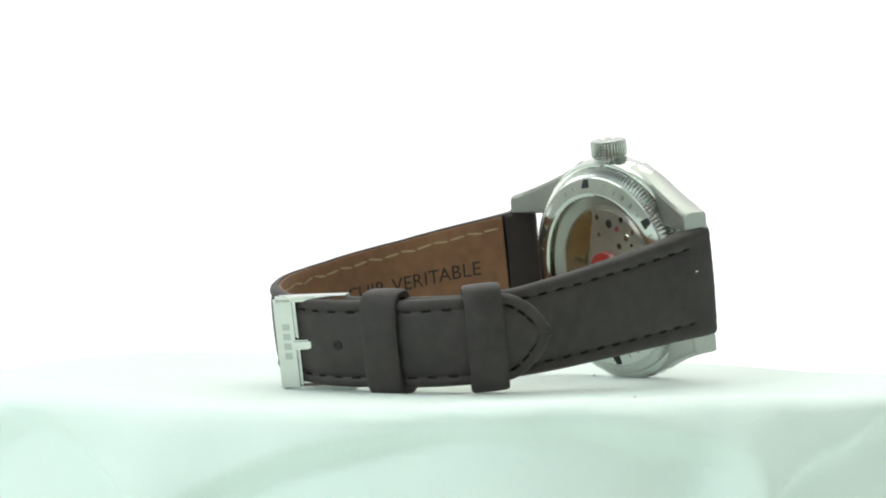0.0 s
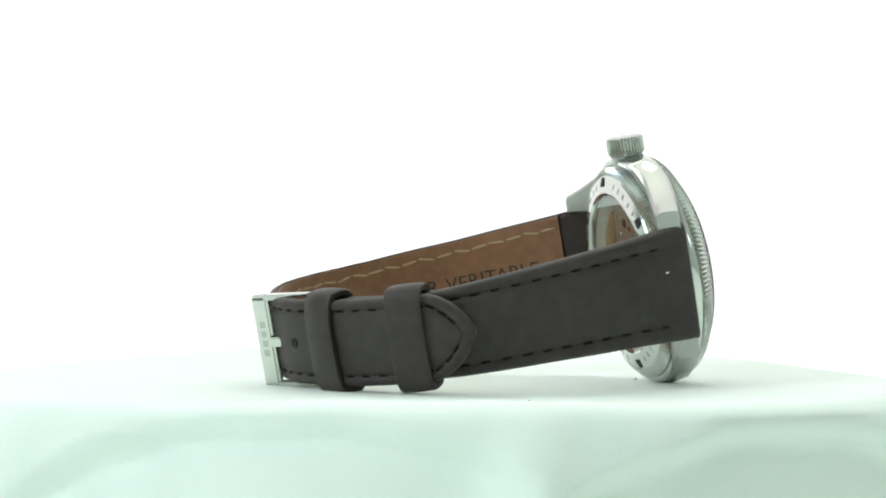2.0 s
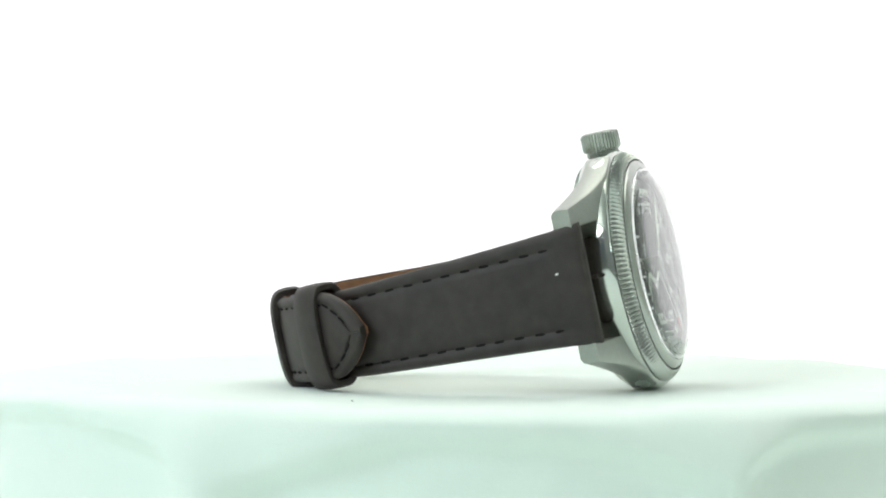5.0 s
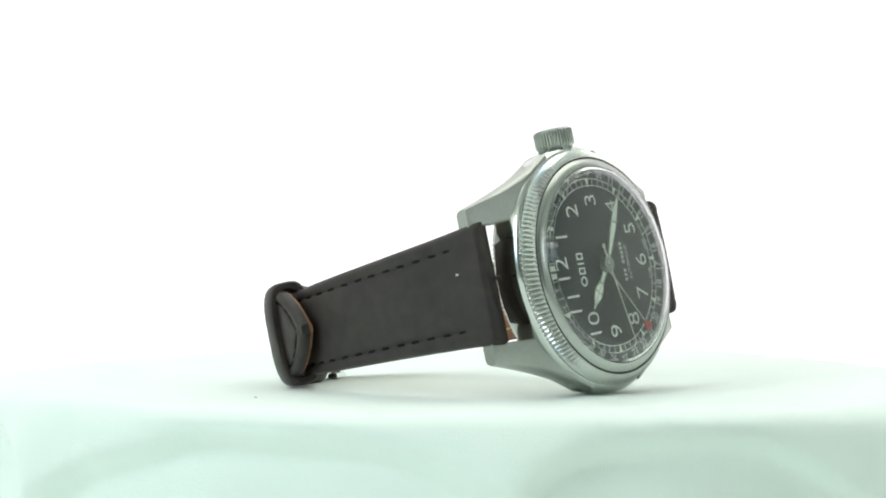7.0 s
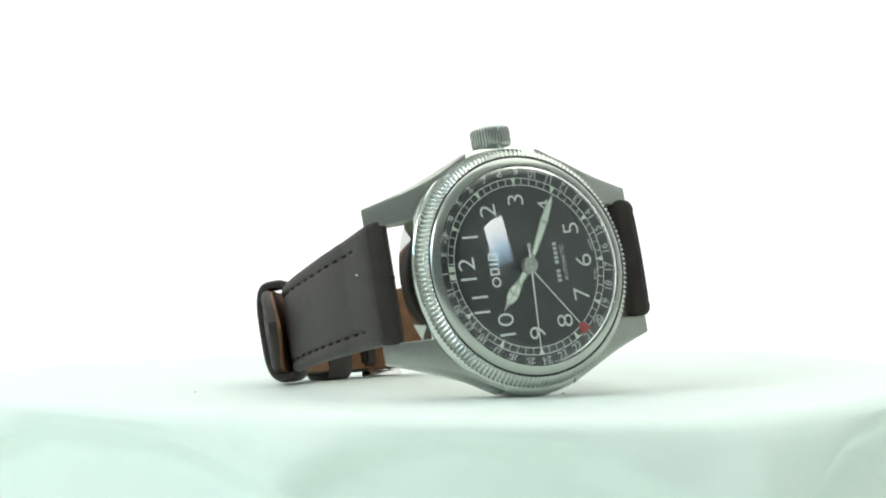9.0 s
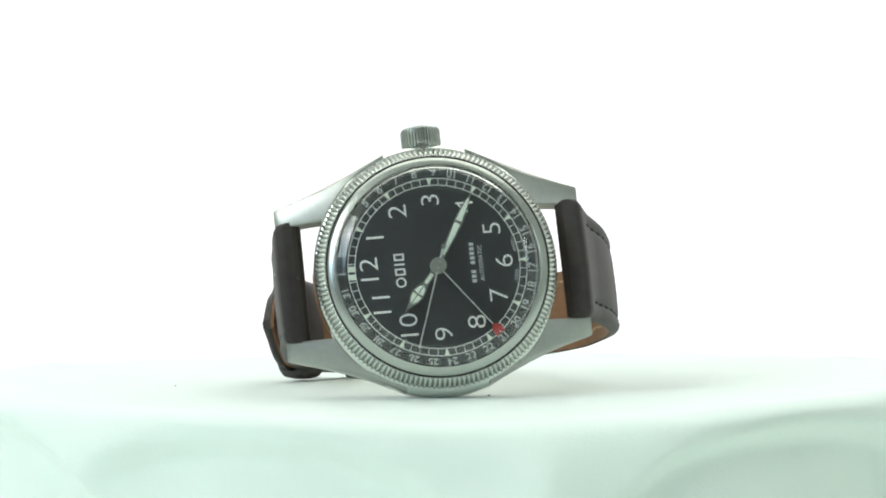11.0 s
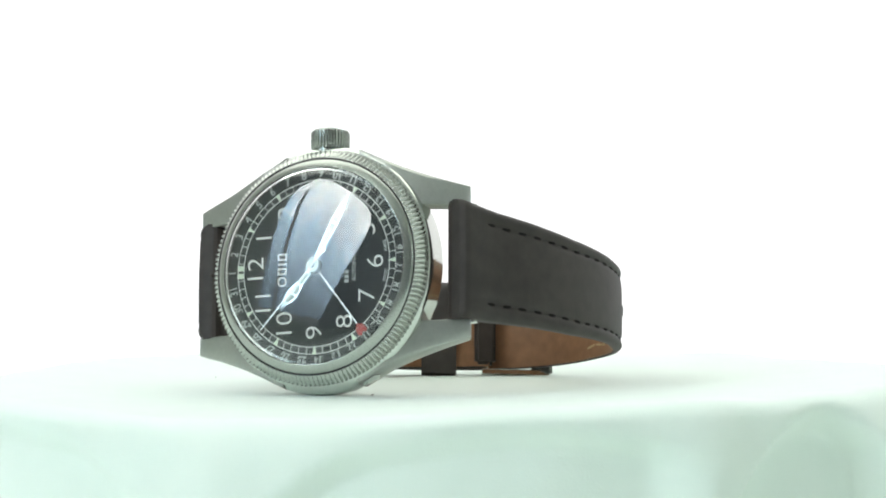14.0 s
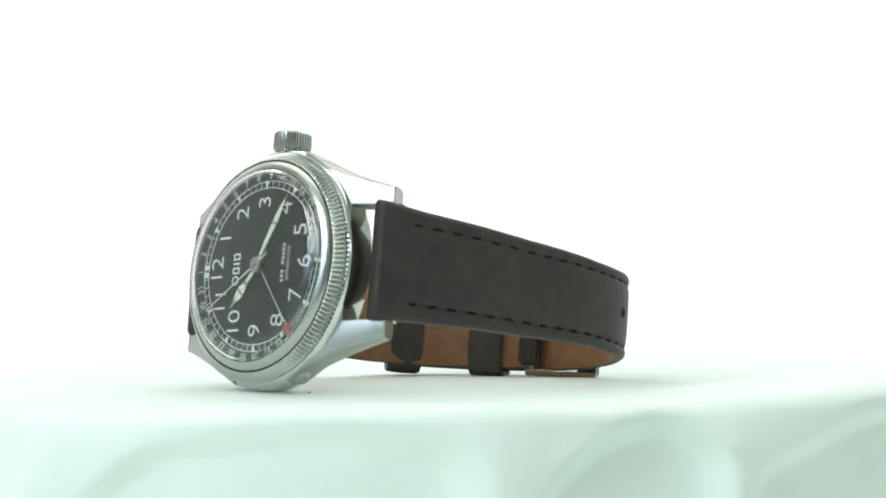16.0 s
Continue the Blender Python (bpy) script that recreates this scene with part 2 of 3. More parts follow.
# ---- watch ----
watch = new("wristwatch")
tagged(watch, "steel wristwatch, black dial, brown leather strap, standing on its side", "wristwatch")
watch.empty_display_size = 0.01
AXIS_3, AXIS_12 = Vector((-0.0509, 0.1961, 0.9793)), Vector((-0.9872, 0.1384, -0.0790))
AXIS_3.normalize()
AXIS_12 = (AXIS_12 - AXIS_3 * AXIS_12.dot(AXIS_3)).normalized()
FACE = AXIS_3.cross(AXIS_12)
STAND = Matrix((AXIS_3, AXIS_12, FACE)).transposed().to_4x4()
STAND.translation = (-0.01226, -0.03503, 0.0241 - 0.00383)

# case
CASE = [(15.9, -1.2), (18.4, -1.6), (19.0, -1.75), (19.6, -2.1), (19.9, -2.7), (19.97, -3.8), (19.95, -5.0), (19.9, -6.0), (19.7, -6.45), (19.2, -6.7), (18.2, -6.7), (13.0, -6.4)]


def case_plan(i, j):
    """A straight wall between the lugs, and more rounded below at the crown's side and opposite it."""
    a = math.tau * j / 160
    d = 0.0
    if 2 <= i <= 9:
        d += ((18.75 if i in (2, 9) else 18.95) - CASE[i][0]) * math.sin(a) ** 2
    if 5 <= i <= 9:
        d -= (0.0, 0.08, 0.4, 0.5, 0.3)[i - 5] * math.cos(a) ** 2
    return d


case = part("case", lathe(CASE, 160, False, case_plan), STEEL, watch, "polished stainless steel case body")
FLUTES = 150


def flute(i, j):
    return -0.25 * (1 - math.cos(math.tau * j / 6)) if 2 <= i <= 4 else 0.0


part("fluted_bezel", lathe([(16.0, -1.6), (18.6, -1.6), (18.95, -1.4), (18.8, -0.75), (18.0, 0.18), (17.4, 0.42), (16.0, 0.3)], FLUTES * 6, True, flute), KNURL, watch, "coin-edge fluted steel bezel ring")
part("inner_bezel", lathe([(15.75, -0.3), (17.05, 0.0), (17.15, 0.4), (17.05, 0.6), (16.8, 0.8), (16.45, 1.0), (16.1, 1.16), (15.82, 1.25), (15.75, 1.2), (15.75, 0.3)], 160, True), STEEL_RING, watch, "smooth polished steel ring round the crystal")
# solid black ring; its colour gives the shade of a groove
part("bezel_shade_ring", lathe([(17.14, 0.3), (17.4, 0.3), (17.4, 0.47), (17.14, 0.47)], 160, True), BLACK, watch, "black ring standing in for the shade between bezel rings")

# caseback
part("caseback_knurl", lathe([(15.0, -6.5), (18.2, -6.66), (18.5, -6.8), (18.4, -7.2), (17.7, -7.9), (16.8, -8.25), (15.0, -7.6)], FLUTES * 6, True, lambda i, j: -0.28 * (1 - math.cos(math.tau * j / 6)) if 2 <= i <= 5 else 0.0), KNURL, watch, "knurled ring round the caseback")
back = part("caseback", lathe([(13.2, -6.6), (16.7, -7.2), (16.85, -8.1), (16.6, -8.4), (16.2, -8.5), (14.4, -9.05), (13.9, -9.1), (13.5, -8.85), (13.2, -7.6)], 160, True), STEEL, watch, "polished steel screw-down caseback ring")
for k in range(6):
    a = math.tau * k / 6 - 0.14
    n = part("tool_notch", prism([(-0.75, -0.85), (0.8, -0.55), (0.8, 0.55), (-0.75, 0.85)], -0.12, 0.12), BLACK, back)
    n.matrix_basis = Matrix.Rotation(a, 4, "Z") @ pose(15.7 * MM, 0, -8.66 * MM, 0, -17.0, 0)
for k in range(44):
    if k % 11 < 8:
        a = math.tau * k / 44 + 0.2
        n = part("engraved_mark", block(-0.45, 0.45, -0.16 - 0.1 * (k % 3), 0.16, -0.025, 0.025), BRUSHED, back)
        n.matrix_basis = Matrix.Rotation(a, 4, "Z") @ pose(15.3 * MM, 0, -8.79 * MM, 0, -17.0, 0)
bk_glass = part("caseback_window", lathe([(0.001, -8.6), (13.5, -8.6), (13.5, -8.3), (0.001, -8.3)], 96), GLASS, watch, "clear display back window")
bk_glass.visible_shadow = False
movement = part("movement", lathe([(0.001, -6.3), (12.0, -6.3), (12.0, -5.9), (0.001, -5.9)], 96), RHODIUM, watch, "gilt and steel automatic movement")
part("gilt_bridge", prism([(11.0 * math.cos(a), 11.0 * math.sin(a)) for a in np.linspace(-2.0, -0.35, 24)] + [(6.0 * math.cos(a), 6.0 * math.sin(a)) for a in np.linspace(-0.35, -2.0, 16)], -6.9, -6.3, 0.1), GOLD, movement, "gilt brass bridge")
part("movement_ring", lathe([(11.6, -6.6), (13.25, -7.7), (13.25, -5.9), (11.6, -5.9)], 96, True), BRUSHED, movement)
plate = part("bridge_plate", prism([(10.8 * math.cos(a), 10.8 * math.sin(a)) for a in np.linspace(-0.25, 2.3, 40)] + [(-5.0, 1.0), (-2.0, -3.5), (2.0, -4.6)], -6.95, -6.3, 0.15), RHODIUM, movement, "steel movement bridge")
# steel screws; every other disc is black, for the shade inside a hole
for k, (x, y, r) in enumerate(((8.4, 1.2, 0.8), (6.2, 5.4, 0.7), (3.6, 8.0, 0.9), (9.4, -1.6, 0.6), (4.6, 3.4, 0.6), (6.4, -1.5, 0.5), (-2.0, 7.5, 0.6), (7.2, 7.0, 0.5), (9.3, 4.4, 0.55), (5.0, 6.6, 0.4), (1.2, 9.4, 0.5))):
    sc = part("screw", lathe([(0.001, -7.07), (r * 0.8, -7.07), (r, -6.95), (0.001, -6.94)], 20), STEEL if k % 2 else BLACK, plate)
    sc.matrix_basis = pose(x * MM, y * MM, 0)
for x, y in ((3.0, 5.2), (7.6, 3.2)):
    jw = part("jewel", lathe([(0.001, -7.05), (0.35, -7.05), (0.5, -6.94), (0.001, -6.93)], 16), RUBY, plate)
    jw.matrix_basis = pose(x * MM, y * MM, 0)
rotor = part("rotor", prism([(9.6 * math.cos(a), 9.6 * math.sin(a)) for a in np.linspace(math.pi / 2 + 0.2, math.pi * 1.5 + 0.2, 40)] + [(3.4 * math.cos(a), 3.4 * math.sin(a)) for a in np.linspace(math.pi * 1.5 + 0.2, math.pi / 2 + 0.2, 16)], -7.9, -7.4, 0.12), STEEL, movement, "steel half-moon winding rotor")
part("rotor_hub", lathe([(0.001, -8.15), (3.2, -8.1), (3.4, -7.95), (3.4, -7.0), (0.001, -7.0)], 48), ROTOR_RED, movement, "red enamelled rotor centre")


# lugs
def lug(sx, sy):
    """One lug: it leaves the round case along a tangent and sweeps down to its tip."""
    bm = bmesh.new()
    rows = []
    for t in np.linspace(0, 1, 22):
        y = 6.5 + 17.3 * t
        fall = max(0.0, (y - 11.0) / 12.8)
        top = -1.82 - 4.0 * fall ** 1.25
        bot = -6.22 - 2.95 * max(0.0, (y - 12.0) / 11.8)
        x_out = (19.85 - 0.359 * y) / 0.933 - 0.45 * math.sin(math.pi * t)
        x_in = 9.0 + 0.5 * (1 - t)
        b = 0.45 * math.sin(math.pi * t ** 0.85) ** 1.3
        sec = [(x_in, bot + 0.25), (x_in, top - 0.2), (x_in + 0.2, top), (x_out - 0.4 - b, top), (x_out - 0.15 - 0.85 * b, top - 0.12), (x_out - 0.02 - 0.3 * b, top - 0.6), (x_out, bot + 1.2), (x_out - 0.22, bot + 0.4), (x_out - 0.75, bot), (x_in + 0.25, bot)]
        rows.append([bm.verts.new((sx * x * MM, sy * (y - 1.7 * t * (top - z) / (top - bot)) * MM, z * MM)) for x, z in sec])
    rows.append([bm.verts.new((v.co.x * 0.992, v.co.y + sy * 0.25 * MM, v.co.z * 0.985 - 0.0001)) for v in rows[-1]])
    for a, b in zip(rows, rows[1:]):
        for i in range(10):
            k = (i + 1) % 10
            bm.faces.new((a[i], a[k], b[k], b[i]))
    bm.faces.new(rows[0])
    bm.faces.new(rows[-1][::-1])
    return bm


for sx in (1, -1):
    for sy in (1, -1):
        part("lug", lug(sx, sy), BRUSHED, watch, "satin-brushed steel lug")

# crown
crown = part("crown", lathe([(0.001, 0), (2.7, 0), (3.05, 0.3), (3.15, 0.5), (3.15, 2.7), (2.9, 3.05), (2.3, 3.25), (1.9, 3.3), (1.7, 3.15), (0.001, 3.15)], 36 * 4, False, lambda i, j: -0.38 if (2 <= i <= 4 and j % 4 in (0, 1)) else 0), KNURL, watch, "large onion-style fluted steel crown")
crown.matrix_basis = Matrix.Translation((19.7 * MM, 0, -4.4 * MM)) @ pose(0, 0, 0, 0, 90, 0)
tube = part("crown_tube", lathe([(0.001, -1.5), (2.65, -1.5), (2.65, -0.1), (2.2, 0.05), (0.001, 0.2)], 160, False, lambda i, j: -0.2 if (1 <= i <= 2 and j % 4 in (0, 1)) else 0), KNURL, crown, "finely knurled crown collar")

part("crown_emblem", lathe([(0.55, 3.1), (1.35, 3.1), (1.35, 3.28), (0.55, 3.28)], 24, True), STEEL, crown, "raised round emblem on the crown")

# crystal
def dome(r, top):
    return top - 1.2 * (r / 15.1) ** 2 - 0.65 * (r / 15.1) ** 16


dome_o = [(15.72, 0.3), (15.72, 1.3), (15.65, 1.55), (15.45, 1.72)] + [(r, dome(r, 3.65)) for r in np.linspace(15.1, 0.001, 48)]
dome_i = [(r, dome(r, 3.25)) for r in np.linspace(0.001, 14.9, 48)] + [(15.25, 1.3), (15.42, 1.1), (15.45, 0.3)]
crystal = part("crystal", lathe(dome_o + dome_i, 128, True), GLASS, watch, "domed clear sapphire crystal")
crystal.visible_shadow = False
dial = part("dial", lathe([(0.001, 0.0), (15.74, 0.0), (15.74, -0.4), (0.001, -0.4)], 128), DIAL, watch, "matte black dial with white Arabic numerals")
part("rehaut", lathe([(15.52, 0.02), (15.6, 0.28), (15.73, 0.28), (15.73, 0.02)], 128, True), BLACK, dial)

# ---- strap ----
# plan of the loop in (12 o'clock, face) millimetres, centre of the leather
SHORT = [(22.1, -5.0), (22.6, -10), (22.7, -20), (22.1, -30), (21.1, -39), (19.3, -45.7), (15.3, -52.3), (9, -57.8), (3, -61.1), (-2.5, -63.0)]
LONG = [(-21.9, -4.2), (-24.3, -9.5), (-29.3, -19.5), (-32.5, -31), (-33.0, -42.8), (-29.8, -53.7), (-21.8, -62.3), (-12.5, -66.1), (-5.5, -66.3), (-0.3, -65.2), (4.2, -63.2), (10.8, -59.9), (17.7, -54.2), (22.0, -48.1), (24.3, -42.3)]


class Band:
    """One half of the strap: its path, the outward normal, widths and thicknesses."""

    def __init__(self, points, width, thick):
        self.path, self.s = smooth_path(points, 0.5)
        tan = np.gradient(self.path, axis=0)
        self.tan = tan / np.linalg.norm(tan, axis=1)[:, None]
        nor = np.stack([-self.tan[:, 1], self.tan[:, 0]], 1)
        if np.dot(nor[5], self.path[5] - np.array([0.0, -36.0])) < 0:
            nor = -nor
        self.nor, self.total = nor, self.s[-1]
        self.W = np.array([width(v, self.total) for v in self.s])
        self.H = np.array([thick(v, self.total) for v in self.s])
        self.X = 0.2 - (1.15 if points[0][0] < 0 else 0.9) * np.clip(self.s / (26 if points[0][0] < 0 else 40), 0, 1) + (0.6 if points[0][0] < 0 else 0.35) * np.clip((self.s - 48) / 15, 0, 1)

    def at(self, v, x, o):
        """The point at path length v, x across the band and o outward from its centre."""
        i = lambda A: np.interp(v, self.s, A)
        p, q = i(self.path[:, 0]), i(self.path[:, 1])
        return Vector(((x + i(self.X)) * MM, (p + i(self.nor[:, 0]) * o) * MM, (q + i(self.nor[:, 1]) * o) * MM))

    def frame_at(self, v, x, o):
        """A pose there: its x along the path, its y across, its z outward."""
        i = lambda A: np.interp(v, self.s, A)
        u = Vector((0, i(self.tan[:, 0]), i(self.tan[:, 1]))).normalized()
        n = Vector((0, i(self.nor[:, 0]), i(self.nor[:, 1]))).normalized()
        m = Matrix((u, n.cross(u), n)).transposed().to_4x4()
        m.translation = self.at(v, x, o)
        return m

    def width(self, v):
        return float(np.interp(v, self.s, self.W))

    def thick(self, v):
        return float(np.interp(v, self.s, self.H))

    def groove(self, v, w):
        """Half the width between the stitched grooves; at a pointed end they follow its outline."""
        g = inset(w)
        ahead = min(v + 1.1 * g, self.total)
        return w / 2 - g if v < self.total - 12 else max(0.02, min(w / 2 - g, self.width(ahead) / 2 - 0.55 * g))

    def nearest(self, y, z):
        return float(self.s[np.argmin(np.linalg.norm(self.path - np.array([y, z]), axis=1))])

    def sweep(self, section, v0=0.0, v1=1e9):
        bm = bmesh.new()
        rows = []
        for v, w, h in zip(self.s, self.W, self.H):
            if v0 <= v <= v1:
                rows.append([bm.verts.new(self.at(v, x, o)) for x, o in section(w, h, self.groove(v, w), max(0.0, min(1.0, (v - 3.5) / 3.0)))])
        k = len(rows[0])
        for a, b in zip(rows, rows[1:]):
            for i in range(k):
                bm.faces.new((a[i], a[(i + 1) % k], b[(i + 1) % k], b[i]))
        bm.faces.new(rows[0])
        bm.faces.new(rows[-1][::-1])
        return bm


def inset(w):
    """How far the stitched line lies from the edge of a band w wide."""
    return 1.75 + 1.15 * max(0, min(1, (w - 14.2) / 4.8))


def outer(w, h, q, deep):
    """Section of the padded top leather: a rounded rim, the stitched groove at q, a gently crowned middle."""
    e, t = w / 2, h * 0.5
    f = min(1, h / 2.0)
    rim = max(0.02, e - q)
    dent = min(1.0, q / 0.8) * deep
    half = [(e, -h * 0.22), (e, t - 0.9), (e - 0.08 * rim, t - 0.5), (e - 0.25 * rim, t - 0.16), (e - 0.5 * rim, t), (e - 0.78 * rim, t - 0.1), (q, t - 0.42 * dent), (q * 0.93, t - 0.14 * dent), (q * 0.8, t + 0.02), (q * 0.2, t + 0.1)]
    half = [(a, t + (o - t) * f if o != -h * 0.22 else o) for a, o in half]
    return [(-a, o) for a, o in half] + [(a, o) for a, o in half[::-1]]


def inner(w, h, q, deep):
    e = max(0.05, w / 2 - 0.2)
    return [(-e, -h * 0.23), (-e, -h * 0.42), (-e + 0.35 * min(1, e), -h * 0.5), (e - 0.35 * min(1, e), -h * 0.5), (e, -h * 0.42), (e, -h * 0.23)]


def tapered(v, total):
    return 19.0 - 4.8 * min(1, (v / 42)) ** 0.74


def tongue(v, total):
    left, w = total - v, tapered(v, total)
    return w * max(0.05, 1 - ((8.5 - left) / 8.5) ** 2.0) ** 0.72 if left < 8.5 else w


def padded(v, total):
    h = 2.1 + 1.2 * max(0.0, 1 - v / 40) + 1.3 * max(0.0, 1 - v / 9)
    if v < 1.6:
        h *= 0.55 + 0.45 * math.sqrt(1 - (1 - v / 1.6) ** 2)
    return h


short_band, long_band = Band(SHORT, tapered, padded), Band(LONG, tongue, padded)


def straps():
    made = []
    for band, name, label in ((short_band, "buckle_strap", "dark brown leather strap half carrying the buckle"), (long_band, "hole_strap", "dark brown leather strap half with holes and pointed tip")):
        ob = part(name, band.sweep(outer), LEATHER, watch, label)
        part("lining", band.sweep(inner, 6.4), LINING, ob, "tan leather lining")
        part("end_fold", band.sweep(inner, 0, 6.4), EDGE, ob, "dark folded leather strap end")
        made.append(ob)
    return made


def capsule(length, radius):
    bm = bmesh.new()
    rows = []
    for i, u in enumerate((-1, -0.8, 0, 0.8, 1)):
        r = radius * (0.35, 0.85, 1, 0.85, 0.35)[i]
        rows.append([bm.verts.new((u * length / 2 * MM, r * math.cos(a) * MM, r * 0.6 * math.sin(a) * MM)) for a in np.linspace(0, math.tau, 6, endpoint=False)])
    for a, b in zip(rows, rows[1:]):
        for i in range(6):
            bm.faces.new((a[i], a[(i + 1) % 6], b[(i + 1) % 6], b[i]))
    bm.faces.new(rows[0])
    bm.faces.new(rows[-1][::-1])
    return bm


def stitches(band, ob, v0, v1, o_sign, data, pitch, tilt=0):
    n = int((v1 - v0) / pitch)
    for side in (1, -1):
        for k in range(n + 1):
            v = v0 + k * pitch + random.uniform(-0.12, 0.12)
            x = side * (band.width(v) / 2 - (inset(band.width(v)) if o_sign > 0 else 2.1))
            h = band.thick(v) / 2
            st = part("stitch", data, None, ob)
            st.matrix_basis = band.frame_at(v, x, h - 0.3 if o_sign > 0 else -h) @ pose(0, 0, 0, 0, 0, random.uniform(-5, 5) + tilt * (1 if k % 2 else -1))


short_strap, long_strap = straps()
STITCH = mesh_of("stitch", capsule(1.6, 0.25), THREAD)
STITCH_TAN = mesh_of("stitch", capsule(2.9, 0.2), THREAD_TAN)
stitches(short_band, short_strap, 6.0, 58.0, 1, STITCH, 3.3)
stitches(long_band, long_strap, 6.5, long_band.total - 10.0, 1, STITCH, 3.3)
stitches(long_band, long_strap, 8.4, 62.0, -1, STITCH_TAN, 3.3, 7)
stitches(short_band, short_strap, 8.4, 34.0, -1, STITCH_TAN, 3.3, 7)
# stitches that meet in a point at the tip
for side in (1, -1):
    for v in (8.2, 6.4, 4.7, 3.5):
        p = long_band.total - v
        st = part("stitch", STITCH, None, long_strap)
        st.matrix_basis = long_band.frame_at(p, side * long_band.groove(p, long_band.width(p)), long_band.thick(p) / 2 - 0.22) @ pose(0, 0, 0, 0, 0, -side * (18 + 28 * (8.2 - v) / 4.7))
# holes
HOLE = mesh_of("strap_hole", lathe([(0.001, -0.3), (0.85, -0.3), (0.85, 0.13), (0.6, 0.15), (0.5, 0.0), (0.001, 0.0)], 20), BLACK)
for y, z in ((-0.5, -65.2), (-24.5, -60.5), (-30.4, -52.3)):
    v = long_band.nearest(y, z)
    ho = part("strap_hole", HOLE, None, long_strap)
    ho.matrix_basis = long_band.frame_at(v, 0, long_band.thick(v) / 2 + 0.14)
sp = part("lint_speck", capsule(0.5, 0.14), PRINT, short_strap)
sp.matrix_basis = short_band.frame_at(4.6, 2.4, short_band.thick(4.6) / 2 + 0.14)


# keepers
def keeper(v, half_w, length, label):
    """A leather loop round both bands at path length v of the long one."""
    bm = bmesh.new()
    lo, hi, t = -3.7, 1.12, 1.2
    hw = half_w

    def ring(grow, u):
        pts = []
        for a in np.linspace(0, math.tau, 36, endpoint=False):
            c, n = math.cos(a), math.sin(a)
            c, n = math.copysign(abs(c) ** 0.6, c), math.copysign(abs(n) ** 0.6, n)
            pts.append((u, (hw + grow) * c, (lo + hi) / 2 + ((hi - lo) / 2 + grow) * n))
        return pts

    L = length / 2
    rings = [ring(0, -L + 0.2), ring(t * 0.5, -L), ring(t - 0.3, -L), ring(t - 0.05, -L + 0.4), ring(t + 0.05, 0), ring(t - 0.05, L - 0.4), ring(t - 0.3, L), ring(t * 0.5, L), ring(0, L - 0.2)]
    rows = [[bm.verts.new(tuple(c * MM for c in p)) for p in r] for r in rings]
    k = len(rows[0])
    for a, b in zip(rows, rows[1:] + rows[:1]):
        for i in range(k):
            bm.faces.new((a[i], a[(i + 1) % k], b[(i + 1) % k], b[i]))
    ob = part("keeper_loop", bm, LEATHER, watch, label)
    ob.matrix_basis = long_band.frame_at(v, 0.0, 0)
    return ob


keeper(long_band.nearest(7.2, -61.8), 7.4, 6.3, "fixed dark leather strap keeper loop")
keeper(long_band.nearest(19.9, -51.7), 7.4, 6.0, "sliding dark leather strap keeper loop")

# buckle
hinge, tip_of = Vector((-2.2, -62.7)), Vector((-11.2, -68.4))
u2 = (tip_of - hinge).normalized()
BU = Vector((0, u2.x, u2.y))
BN = Vector((0, -u2.y, u2.x))
if BN.z > 0:
    BN = -BN
BF = Matrix((BU, BN.cross(BU), BN)).transposed().to_4x4()
BF.translation = Vector((-0.7 * MM, hinge.x * MM, hinge.y * MM))
buckle = new("buckle")
buckle.parent = watch
buckle.matrix_basis = BF
tagged(buckle, "polished steel pin buckle")
LB = (tip_of - hinge).length
bar = part("front_bar", block(LB - 2.6, LB + 1.3, -7.9, 7.9, 0.2, 1.5, 0.45, 3), STEEL, buckle, "wide polished steel buckle bar")
for side in (1, -1):
    part("side_arm", prism([(-1.0, 0.9), (LB - 2.0, 1.5), (LB + 0.6, 1.5), (LB + 0.6, -0.2), (LB - 3, -0.5), (-1.0, -0.7)], 0, 0.9, 0.15), STEEL, buckle).matrix_basis = Matrix(((1, 0, 0, 0), (0, 0, -1, (7.9 if side > 0 else -7.0) * MM), (0, 1, 0, 0), (0, 0, 0, 1)))
pin_bar = part("hinge_bar", lathe([(0.001, -7.6), (0.6, -7.6), (0.6, 7.6), (0.001, 7.6)], 16), STEEL, buckle)
pin_bar.matrix_basis = pose(0, 0, 0, 90, 0, 0)
part("pin", block(-0.5, LB - 1.9, -0.8, 0.8, 1.45, 2.1, 0.25), STEEL, buckle, "steel buckle pin through the strap hole")
part("wrap", block(-2.4, 1.4, -6.3, 6.3, -1.5, 1.2, 0.6, 3), EDGE, buckle, "dark leather wrapped round the hinge bar")
# mark stamped on the bar, unreadable
for k in range(4):
    part("stamped_mark", block(LB - 1.4, LB - 0.1, -3.4 + 1.6 * k, -2.3 + 1.6 * k, 1.44, 1.505), STEEL_RING, bar)

# spring bars
for sy, band in ((1, short_band), (-1, long_band)):
    sb = part("spring_bar", lathe([(0.001, -9.4), (0.75, -9.4), (0.75, 9.4), (0.001, 9.4)], 20), STEEL, watch)
    sb.matrix_basis = pose(0, (22.0 if sy > 0 else -23.5) * MM, -7.7 * MM, 0, 90, 0)


# quick-release lever at the strap end
lever = part("release_lever", lathe([(0.001, 0), (0.3, 0), (0.3, 0.9), (0.2, 1.0), (0.001, 1.0)], 16), EDGE, short_strap, "dark quick-release spring bar lever")
lever.matrix_basis = pose(0.9 * MM, 21.2 * MM, -5.0 * MM)


